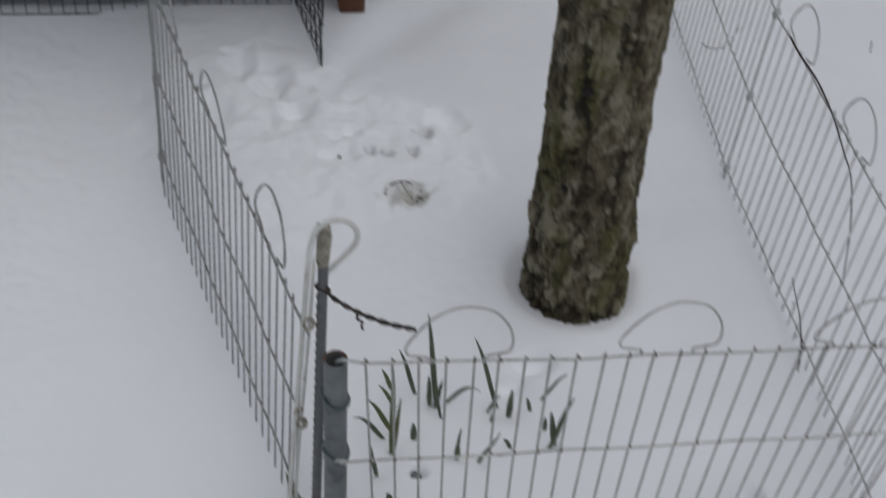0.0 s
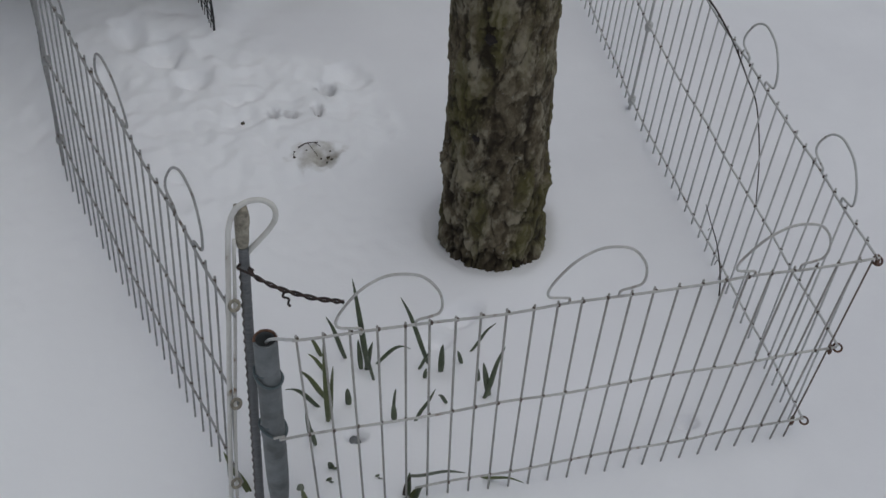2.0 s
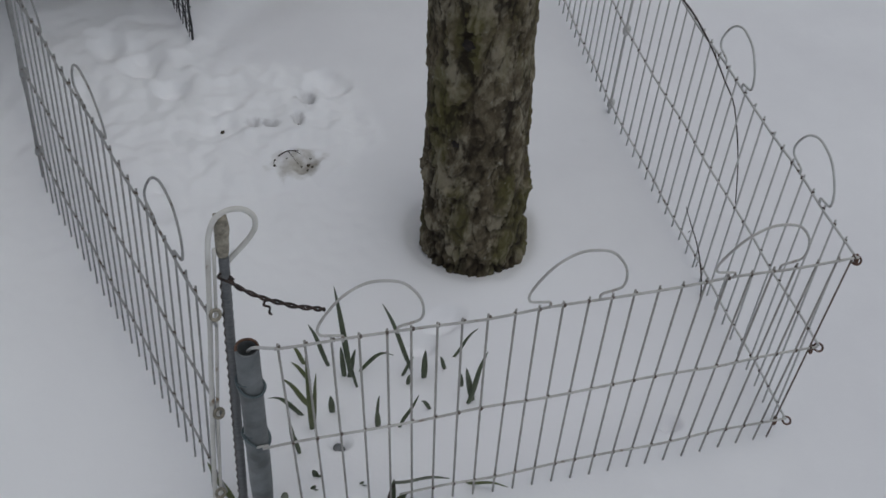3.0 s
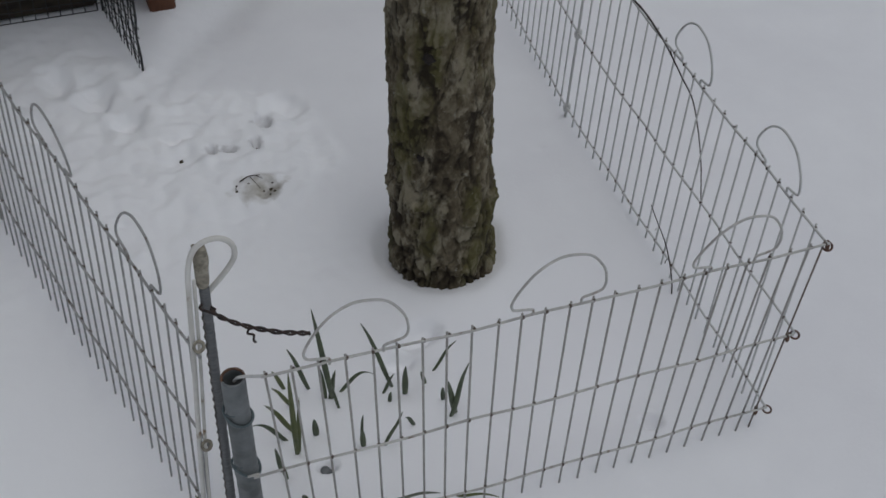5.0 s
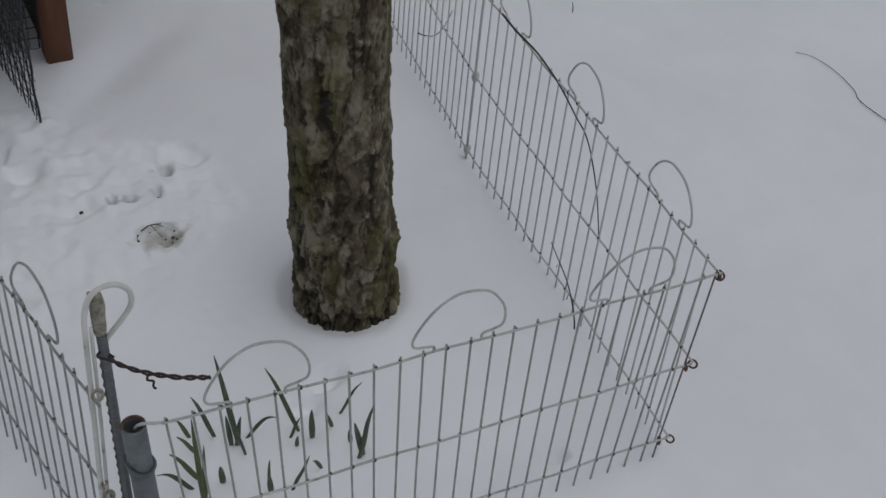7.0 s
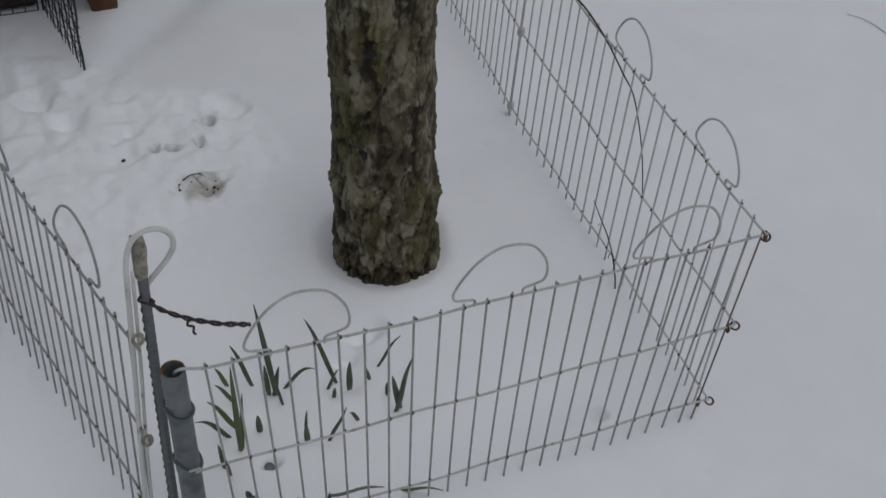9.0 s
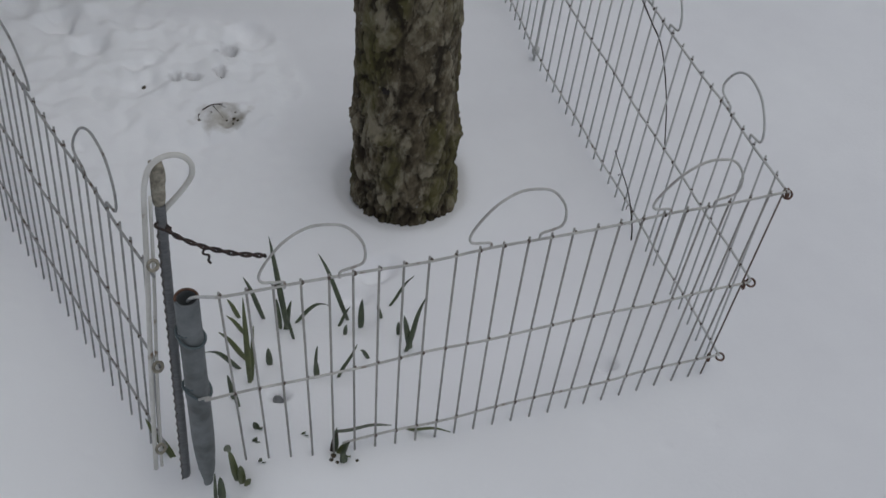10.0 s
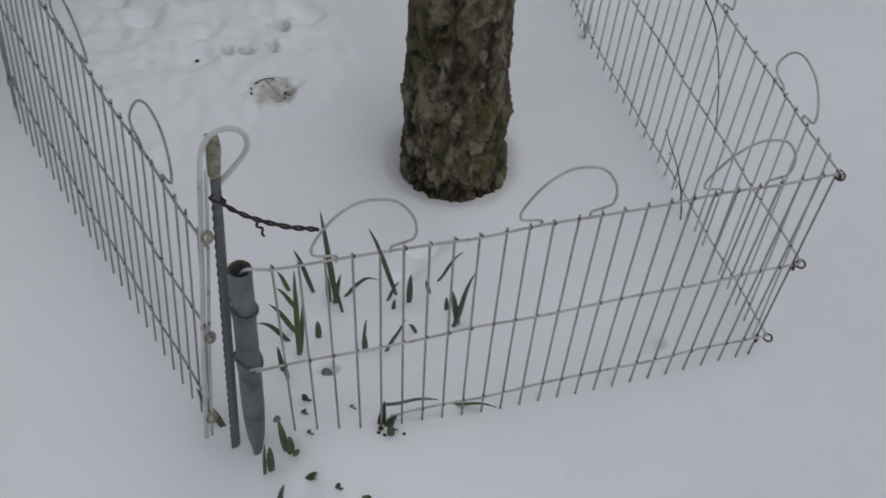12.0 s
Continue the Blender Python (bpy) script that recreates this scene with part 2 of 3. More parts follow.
def trampled(x, y):
    """How far the snow is scraped up (the heap) or trodden (round the hutch and beside the pen), 0 to 1."""
    wob = 0.05 * value_noise(x * 7, y * 7, 8) + 0.02 * value_noise(x * 22, y * 22, 9)
    far = np.hypot((x - 0.095) / 1.0, (y - 2.49) / 1.03) + wob
    heap = 1 / (1 + np.exp((far - 0.225) / 0.012))
    trod = np.clip(0.9 * blob(x, y, -0.20, 2.80, 0.27, 0.30) + 0.6 * blob(x, y, -0.14, 2.30, 0.22, 0.30) + 0.45 * blob(x, y, 0.16, 2.16, 0.16, 0.14) + 0.5 * blob(x, y, -0.9, 2.6, 0.5, 1.1), 0, 1)
    return heap, trod


def snow_height(x, y):
    x, y = np.atleast_1d(np.asarray(x, float)), np.atleast_1d(np.asarray(y, float))
    z = 0.030 * value_noise(x * 0.8 + 9, y * 0.8, 1) + 0.010 * value_noise(x * 2.6, y * 2.6, 2) + 0.0035 * value_noise(x * 9, y * 9, 3)
    z -= 0.030 * value_noise(np.array(0.4 * 0.8 + 9), np.array(1.6 * 0.8), 1)
    # scraped heap at the back of the pen, with a crisp edge, and trodden snow beside it
    heap, trod = trampled(x, y)
    tread = np.clip(heap + trod, 0, 1)
    wx, wy = x + 0.03 * value_noise(x * 7, y * 7, 21), y + 0.03 * value_noise(x * 7, y * 7, 22)
    lumps = 0.010 * value_noise(x * 4, y * 4, 4) + 0.008 * value_noise(wx * 9, wy * 9, 5) + 0.010 * value_noise(wx * 17, wy * 17, 6) + 0.008 * value_noise(x * 34, y * 34, 7)
    for px, py, r, depth in SCUFFS:
        near = (np.abs(x - px) < 0.12) & (np.abs(y - py) < 0.12)
        lumps[near] -= depth * blob(x[near], y[near], px, py, r, r * 0.9)
    z += tread * lumps + 0.007 * heap
    for px, py, r, depth in DENTS:
        near = (np.abs(x - px) < 0.1) & (np.abs(y - py) < 0.1)
        z[near] -= depth * blob(x[near], y[near], px, py, r, r * 0.8)
    # lower outside the pen's long side
    z -= (0.066 + 0.035 * np.clip((y - 1.53) / 0.9, 0, 1)) / (1 + np.exp((x + 0.13 + 0.25 * (y - 1.53)) / 0.03)) * (1 / (1 + np.exp((y - 2.95) / 0.15)))
    # a drift runs from the hutch's post, with a long dip in front of it
    z -= 0.026 * blob(x, y, 0.23, 3.05, 0.24, 0.075, 0.7) - 0.008 * blob(x, y, 0.10, 3.00, 0.18, 0.07, 0.7)
    for px, py, rx, ry, depth, turn in PITS:
        near = (np.abs(x - px) < 0.25) & (np.abs(y - py) < 0.25)
        nx, ny = x[near], y[near]
        wob = 0.006 * value_noise(nx * 40, ny * 40, 31)
        z[near] -= depth * (1.5 * np.exp(-np.log(np.maximum(blob(nx + wob, ny - wob, px, py, rx, ry, turn), 1e-30)) ** 2) - 0.15 * blob(nx, ny, px, py, rx * 2.2, ry * 2.2, turn))
    # the snow has sunk round the shoots
    for px, py in MELT:
        near = (np.abs(x - px) < 0.09) & (np.abs(y - py) < 0.09)
        z[near] -= 0.010 * blob(x[near], y[near], px, py, 0.020, 0.026)
    # loose edges round the pits, the drift by the pipe, the hollow round the trunk
    z += 0.045 * blob(x, y, -0.02, 1.42, 0.22, 0.16)
    from_trunk = np.hypot(x - 0.42, y - 2.06)
    z += 0.004 * np.exp(-((from_trunk - 0.16) / 0.05) ** 2) - 0.015 / (1 + np.exp((from_trunk - 0.128 - 0.012 * value_noise(x * 20, y * 20, 41)) / 0.007))
    z -= 0.004 * blob(x, y, 0.55, 1.45, 0.35, 0.12)
    # scraped hollow in the near corner of the pen
    z -= 0.014 * blob(x, y, 0.60, 1.60, 0.13, 0.09, 0.2) - 0.006 * blob(x, y, 0.56, 1.50, 0.12, 0.03, 0.2)
    return z


def snow_ground():
    xs, ys = steps(-1.3, 2.2, 0.006, 260), steps(1.0, 3.9, 0.006, 260)
    gx, gy = np.meshgrid(xs, ys)
    gz = snow_height(gx, gy)
    verts = np.stack([gx, gy, gz], -1).reshape(-1, 3)
    n = len(xs)
    i = (np.arange(len(ys) - 1)[:, None] * n + np.arange(n - 1)).ravel()
    me = bpy.data.meshes.new("ground")
    me.from_pydata(verts.tolist(), [], np.stack([i, i + 1, i + n + 1, i + n], 1).tolist())
    me.shade_smooth()
    me.materials.append(SNOW)
    # freshly broken snow is whiter than the glazed crust; brighter left and near light is painted in
    heap, trod = trampled(gx, gy)
    loose_and_lit = np.clip(0.9 * heap + trod + 0.95 * blob(gx, gy, -0.75, 1.9, 0.95, 1.25) / (1 + np.exp((gx + 0.25 + 0.25 * (gy - 1.53)) / 0.12)) + 0.6 * blob(gx, gy, 0.05, 1.35, 0.6, 0.5) + 0.6 * blob(gx, gy, 0.15, 2.05, 0.32, 0.35), 0, 1)
    me.attributes.new("loose_and_lit", "FLOAT", "POINT").data.foreach_set("value", loose_and_lit.ravel())
    return tagged(new("ground", me), "snow-covered garden ground with trampled patches", "ground", kind="structure")


snow_ground()


def on_snow(x, y):
    return float(snow_height(x, y)[0])


# ---- tree ----
TREE = (0.425, 2.052)


def trunk_axis(z):
    return Vector((TREE[0] - 0.055 * z, TREE[1] + 0.02 * z, z))


def bark_trunk():
    around, zs = 260, np.concatenate([np.arange(-0.08, 0.95, 0.0042), np.linspace(0.96, 2.4, 40)])
    verts, plate = [], []
    for z in zs:
        c = trunk_axis(z)
        r0 = 0.0955 + 0.013 * math.exp(-max(z, 0) / 0.2) - 0.004 * z
        low = 1 / (1 + math.exp((z - 0.24) / 0.07))
        for k in range(around):
            a = 2 * math.pi * k / around
            ca, sa = math.cos(a), math.sin(a)
            p = Vector((ca * r0, sa * r0, z))
            q = p + noise.noise_vector(p * 22) * 0.008
            jag = 0.4 * noise.noise(q * 130)
            up, tone, seam = 0.0, 0.0, 1.0
            # overlapping scales, longer than wide, each standing off by its own height
            for size, tall, off, high in ((23, 0.52, 0.0, 0.0090 * (0.5 + 0.7 * low)), (54, 0.55, 3.0, 0.0042)):
                w = q + 0.012 * noise.noise_vector(q * size * 1.3) + Vector((0.0015 * jag, 0.0015 * jag, 0.005 * jag))
                d, cells = noise.voronoi(Vector((w.x * size + off, w.y * size, w.z * size * tall)))
                own = (math.sin(cells[0].x * 12.9898 + cells[0].y * 78.233 + cells[0].z * 37.719) * 43758.5453) % 1.0
                gap = min(1.0, (d[1] - d[0]) / 0.22)
                up += high * ((own if own > 0.25 else 0.0) - 0.5 * (1 - gap) * (low if off == 0.0 else 0.6))
                tone += own * (0.30 + 0.30 * low if off == 0.0 else 0.55 - 0.20 * low)
                seam *= 1 - (1 - gap) * (0.85 * low if off == 0.0 else 0.22)
            f = noise.noise(Vector((q.x * 15 + 3.1, q.y * 15, q.z * 7))) + 0.3 * noise.noise(q * 45) + 0.25 * jag
            up += 0.0024 * min(1.0, max(0.0, f / 0.06 + 0.5))
            # upright splits between the plates
            groove = abs(noise.noise(Vector((q.x * 31, q.y * 31, q.z * 8 + 4)))) + 0.14 * jag
            crack = min(1.0, max(0.0, groove / 0.10))
            fine = noise.fractal(p * 110, 0.7, 2.1, 3)
            collar = math.exp(-((z - 0.20 - 0.02 * noise.noise(p * 12)) / 0.018) ** 2) * max(0.0, 0.4 + 1.6 * noise.noise(Vector((ca * 3, sa * 3, 2.2))) + jag)
            r = r0 - 0.004 + up + 0.0058 * (crack - 1) * (0.25 + 0.75 * low) + 0.0011 * fine + 0.0035 * noise.noise(p * 7) + 0.0105 * collar
            verts.append((c.x + r * ca, c.y + r * sa, z))
            plate.append(max(0.0, min(1.0, (0.12 + 0.88 * tone) * (0.35 + 0.65 * crack) * (0.25 + 0.75 * seam) + 0.10 * jag)))
    n, rows = around, len(zs)
    faces = [(j * n + k, j * n + (k + 1) % n, (j + 1) * n + (k + 1) % n, (j + 1) * n + k) for j in range(rows - 1) for k in range(n)]
    faces.append(tuple((rows - 1) * n + k for k in range(n)))
    me = bpy.data.meshes.new("trunk")
    me.from_pydata(verts, [], faces)
    me.shade_smooth()
    at = me.attributes.new("plate", "FLOAT", "POINT")
    at.data.foreach_set("value", plate)
    return me


def bark_material():
    """Olive-brown bark with grey lichen patches, green moss, and a darker colour in splits, seams and low-toned plates.
    """
    m = bpy.data.materials.new("bark")
    m.use_nodes = True
    n, l = m.node_tree.nodes, m.node_tree.links
    b = n["Principled BSDF"]
    b.inputs["Roughness"].default_value, b.inputs["Specular IOR Level"].default_value = 0.92, 0.25
    tc = n.new("ShaderNodeTexCoord")

    def grain(scale, stretch=(1, 1, 1), detail=6, rough=0.65):
        mp, t = n.new("ShaderNodeMapping"), n.new("ShaderNodeTexNoise")
        mp.inputs["Scale"].default_value = stretch
        l.new(tc.outputs["Object"], mp.inputs["Vector"])
        l.new(mp.outputs[0], t.inputs["Vector"])
        t.inputs["Scale"].default_value, t.inputs["Detail"].default_value, t.inputs["Roughness"].default_value = scale, detail, rough
        return t.outputs["Fac"]

    def over(under, colour, fac, lo, hi, most=1.0):
        mr, mix = n.new("ShaderNodeMapRange"), n.new("ShaderNodeMix")
        mr.inputs["From Min"].default_value, mr.inputs["From Max"].default_value, mr.inputs["To Max"].default_value = lo, hi, most
        l.new(fac, mr.inputs["Value"])
        mix.data_type = "RGBA"
        l.new(mr.outputs[0], mix.inputs["Factor"])
        l.new(under, mix.inputs["A"])
        mix.inputs["B"].default_value = (*colour, 1)
        return mix.outputs["Result"]

    cr = n.new("ShaderNodeValToRGB")
    ramp_stops(cr, [(0.34, (0.066, 0.052, 0.033)), (0.50, (0.115, 0.094, 0.060)), (0.66, (0.185, 0.156, 0.105))])
    l.new(grain(48, (1, 1, 0.7), 6, 0.65), cr.inputs["Fac"])
    c = over(cr.outputs["Color"], (0.33, 0.295, 0.215), grain(19, (1, 1, 0.6), 7, 0.66), 0.49, 0.57, 0.66)
    c = over(c, (0.040, 0.030, 0.018), grain(20, (1, 1, 0.36), 6, 0.66), 0.55, 0.61, 0.8)
    c = over(c, (0.108, 0.100, 0.036), grain(9, (1, 1, 0.38), 6, 0.66), 0.48, 0.58, 0.72)
    c = over(c, (0.40, 0.39, 0.34), grain(60, (1, 1, 1), 4, 0.6), 0.66, 0.70, 0.5)
    at = n.new("ShaderNodeAttribute")
    at.attribute_name = "plate"
    inv = n.new("ShaderNodeMath")
    inv.operation = "SUBTRACT"
    inv.inputs[0].default_value = 1.0
    l.new(at.outputs["Fac"], inv.inputs[1])
    # near-black where the plate value is low: splits, seams, low-toned plates
    c = over(c, (0.022, 0.016, 0.010), inv.outputs[0], 0.58, 0.90, 0.95)
    c = over(c, (0.37, 0.33, 0.23), at.outputs["Fac"], 0.56, 0.88, 0.45)
    l.new(c, b.inputs["Base Color"])
    bp = n.new("ShaderNodeBump")
    bp.inputs["Strength"].default_value, bp.inputs["Distance"].default_value = 0.9, 0.005
    l.new(grain(85, (1, 1, 0.7), 6, 0.7), bp.inputs["Height"])
    l.new(bp.outputs[0], b.inputs["Normal"])
    return m


def build_tree():
    tree = thing("tree", pose(*TREE, 0), "tree trunk with rough grey-brown bark and moss, rising from the snow", "tree")
    me = bark_trunk()
    me.transform(Matrix.Translation((-TREE[0], -TREE[1], 0)))
    me.materials.append(bark_material())
    new("trunk", me).parent = tree
    # dark knot holes in the bark
    for z, angle, size in ((0.555, 237.0, 1.0), (0.33, 226.0, 0.75)):
        bm = bmesh.new()
        bmesh.ops.create_icosphere(bm, subdivisions=3, radius=1)
        for v in bm.verts:
            v.co = Vector((v.co.x * 0.010, v.co.y * 0.004, v.co.z * 0.010)) * size * (1 + 0.5 * noise.noise(v.co * 2 + Vector((z * 9, 0, 0))))
        knot = part("knot_hole", bm, KNOT, tree, "dark knot hole in the bark")
        a = radians(angle)
        knot.matrix_basis = Matrix.Translation(trunk_axis(z) + 0.0985 * Vector((math.cos(a), math.sin(a), 0)) - Vector((*TREE, 0))) @ Matrix.Rotation(a - radians(270), 4, "Z")


build_tree()

# ---- wire fence panels ----
WIRE = 0.0019
RAILS = (0.045, 0.249, 0.461)
LOOP = [(-0.040, 0.0), (-0.041, 0.012), (-0.058, 0.016), (-0.073, 0.022), (-0.075, 0.042), (-0.066, 0.070), (-0.042, 0.100), (-0.012, 0.111),
        (0.015, 0.110), (0.044, 0.092), (0.066, 0.062), (0.077, 0.036), (0.073, 0.021), (0.056, 0.016), (0.041, 0.012), (0.040, 0.0)]


def straight(length, r, axis):
    end = Vector((length, 0, 0)) if axis == "x" else Vector((0, 0, length))
    return bar([Vector(), end], r, 7)


def mesh_of(name, bm, material):
    me = bpy.data.meshes.new(name)
    bm.normal_update()
    bm.to_mesh(me)
    bm.free()
    me.shade_smooth()
    me.materials.append(material)
    return me


def fence_panel(start, end, count, material, label, rise=0.0, loops=(4.8, 12.75, 20.95), knob=False, bare_from=99, squash=1.0, rusty_end=True, deep=0.022, rails=RAILS, lean=0.0, rings=RUST, fan=None, upright=None):
    """One panel from start to end: upright wires, three rails, hoops along the top, hinge rings at the start."""
    d = Vector((end[0] - start[0], end[1] - start[1], 0))
    width = d.length
    m = Matrix.Translation((start[0], start[1], 0)) @ Matrix.Rotation(math.atan2(d.y, d.x), 4, "Z") @ Matrix.Rotation(-math.atan2(rise, width), 4, "Y") @ Matrix.Rotation(lean, 4, "X")
    panel = thing("wire_fence_panel", m, label, "wire fence", "fence panels round the tree")
    pitch = width / count
    for z in rails:
        last = width if z != rails[0] or bare_from > count else bare_from * pitch
        if fan and z == rails[2]:
            last = 0.935
        # the top rail of the bent panel curves up to the pipe
        lift = lambda x, z=z: 0.010 * max(0.0, (x - 0.62) / 0.31) ** 1.5 if fan and z == rails[2] else 0.0
        sag = lambda x, z=z: 0.0016 * math.sin(x * 23 + z * 40)
        part("rail", bar([(x, 0.0025 + sag(x), z + 0.4 * sag(x * 1.7) + lift(x)) for x in np.linspace(0, last, 28)], WIRE * 1.15, 7), material, panel)
    lift_at = lambda i: 0.010 * max(0.0, (i * 0.0388 - 0.62) / 0.31) ** 1.5 if fan else 0.0
    up = mesh_of("wire", straight(0.468 + deep, WIRE, "z"), upright or material)
    nub = mesh_of("weld", box(bmesh.new(), (-0.0022, -0.0022, -0.0028), (0.0022, 0.0035, 0.0028), 0.001), WELD)
    for i in range(0 if rusty_end else 1, count if fan else count + 1):
        cut = max(0.0, (i - bare_from + 1) * 0.011 + 0.025) if i >= bare_from else 0.0
        tilt = random.uniform(-0.006, 0.006)
        # a bent panel: its upright wires spread a little towards the top rail
        slant = fan[0] + fan[1] * max(i, 1) if fan else 0.0
        at = (i * 0.0388 - 0.0033 if i else 0.008) if fan else i * pitch
        lower, turn = -deep + cut, math.degrees(tilt - slant)
        foot = at + slant * (0.461 - lower)
        if i == 0 and rusty_end:
            part("wire", straight(0.468 + deep, WIRE * 0.85, "z"), END_RUST, panel, "rusted end wire").matrix_basis = pose(foot, 0, lower, 0, turn, 0)
        elif cut:
            part("wire", straight(0.468 + lift_at(i) - lower, WIRE, "z"), upright or material, panel).matrix_basis = pose(foot, 0, lower, 0, turn, 0)
        else:
            again("wire", up, panel, pose(foot, 0, lower, 0, turn, 0))
        for z in rails:
            if not (z == rails[0] and cut):
                again("weld", nub, panel, pose(at + slant * (0.461 - z), 0.001, z + (lift_at(i) if z == rails[2] else 0.0)))
    hoop = mesh_of("hoop", bar(spline([(x * squash, 0, z * squash) for x, z in LOOP], 5), WIRE * 1.1, 8), material)
    for c in loops:
        again("hoop", hoop, panel, pose(c * pitch, 0.002, rails[2], random.uniform(-5, 5), 0, 0))
    if rings is None:
        return panel
    if knob:
        sleeve = mesh_of("hinge_sleeve", bar([(0, 0, z * 0.011) for z in (-1, -0.8, -0.3, 0.3, 0.8, 1)], 0.0075, 10, lambda q: 0.7 + 0.45 * math.sin(q * math.pi)), rings)
        for z in rails:
            again("hinge_sleeve", sleeve, panel, pose(-0.003, 0, z - 0.004, 8, 5, 0))
        again("hinge_rod", mesh_of("hinge_rod", straight(0.52, WIRE * 1.5, "z"), material), panel, pose(-0.004, 0.002, -0.03))
    eye = mesh_of("hinge_ring", ring_mesh(0.0075, 0.0019), rings)
    for z in rails:
        again("hinge_ring", eye, panel, pose((0.036 * (0.461 - z) - 0.001) if fan else 0.003, -0.002, z - 0.009, 20, 0, 40))
    return panel


PIPE = (-0.133, 1.488)
fence_panel((0.82, 1.452), (-0.131, 1.454), 25, WHITE_WIRE, "white coated wire fence panel with hoops, its lower edge in snow", rise=0.018, bare_from=19, lean=-0.007, rails=(0.045, 0.243, 0.461), deep=0.03, fan=(0.028, -0.0056), upright=UPRIGHT_WIRE)
fence_panel((0.826, 1.446), (0.858, 2.368), 24, PALE_WIRE, "dull white wire fence panel with hoops, a dry vine on it", loops=(4.3, 12.3, 20.2), squash=0.9, rusty_end=False)
fence_panel((0.860, 2.374), (0.955, 3.30), 25, PALE_WIRE, "dull white wire fence panel with hoops, standing in snow", rings=PALE_WIRE, knob=True, squash=0.9, rusty_end=False)
fence_panel((-0.171, 1.535), (-0.403, 2.463), 25, GREY_WIRE, "white wire fence panel with hoops, tied to a stake", rise=0.008, rings=None, rusty_end=False, deep=0.11, squash=0.97, loops=(5.05, 13.0, 21.2))
fence_panel((-0.404, 2.470), (-0.435, 3.07), 16, GREY_WIRE, "white wire fence panel with hoops, ending at a timber frame", rusty_end=False, deep=0.13, rings=GREY_WIRE, knob=True, squash=0.9, loops=(4.8, 12.6))


# ---- pipe, stake and their wires ----
def build_pipe():
    base, top = Vector((-0.119, 1.478, -0.05)), Vector((PIPE[0] - 0.004, PIPE[1], 0.453))
    pipe = thing("steel_pipe", Matrix.Translation(base), "open galvanised steel pipe standing in the snow, rusty inside", "pipe")
    axis = top - base
    bm = bmesh.new()
    r, sides = 0.0175, 32
    frame_q = axis.to_track_quat("Z", "X").to_matrix()
    profile = [(r * 0.40, 0.0), (r * 0.45, 0.12), (r * 0.78, 0.19), (r * 0.96, 0.28), (r * 1.02, 0.36), (r * 1.03, 0.42), (r * 1.02, 0.55), (r * 1.10, 0.572), (r * 1.03, 0.60), (r * 1.0, 0.66), (r, 0.80), (r * 1.08, 0.82), (r * 1.01, 0.85), (r, 0.995), (r * 0.97, 1.0), (r * 0.82, 1.0), (r * 0.80, 0.992), (r * 0.80, 0.86), (0.0005, 0.86)]
    rings = []
    for rad, h in profile:
        rings.append([bm.verts.new(frame_q @ Vector((rad * math.cos(a), rad * math.sin(a), h * axis.length))) for a in (2 * math.pi * k / sides for k in range(sides))])
    for a, b in zip(rings, rings[1:]):
        for k in range(sides):
            bm.faces.new((a[k], a[(k + 1) % sides], b[(k + 1) % sides], b[k]))
    part("tube", bm, GALV, pipe)
    bm = bmesh.new()
    tube(bm, [frame_q @ Vector((r * 0.91 * math.cos(a), r * 0.91 * math.sin(a), axis.length)) for a in (2 * math.pi * k / 30 for k in range(19))], 0.0022, 6)
    part("rusty_rim", bm, RUST, pipe, "rusted open end of the pipe")
    bm = bmesh.new()
    bmesh.ops.create_circle(bm, cap_ends=True, radius=r * 0.86, segments=24, matrix=Matrix.Translation(frame_q @ Vector((0, 0, axis.length * 0.93))))
    part("rust_plug", bm, RUST, pipe, "rust flakes filling the pipe")
    for h, slack in ((0.84, 0.0022), (0.60, 0.003)):
        pts = [frame_q @ Vector(((r + 0.003) * math.cos(a), (r + 0.003) * math.sin(a), h * axis.length + slack * math.sin(a * 2 + h * 9) - 0.01 * math.cos(a))) for a in np.linspace(0, 2 * math.pi * 1.6, 46)]
        out = pts[-1] + Vector((0.012, -0.012, 0.006))
        if h < 0.7:
            part("wire_eye", ring_mesh(0.0075, 0.0022), WHITE_WIRE, pipe, "white coated wire eye").matrix_basis = Matrix.Translation(frame_q @ Vector((0.016, -0.018, h * axis.length))) @ Matrix.Rotation(radians(35), 4, "X")
        part("tie_wire", bar([*pts, out, out + Vector((0.006, 0.002, 0.006))], 0.0021, 6), GREEN_WIRE, pipe, "green coated wire wound round the pipe")


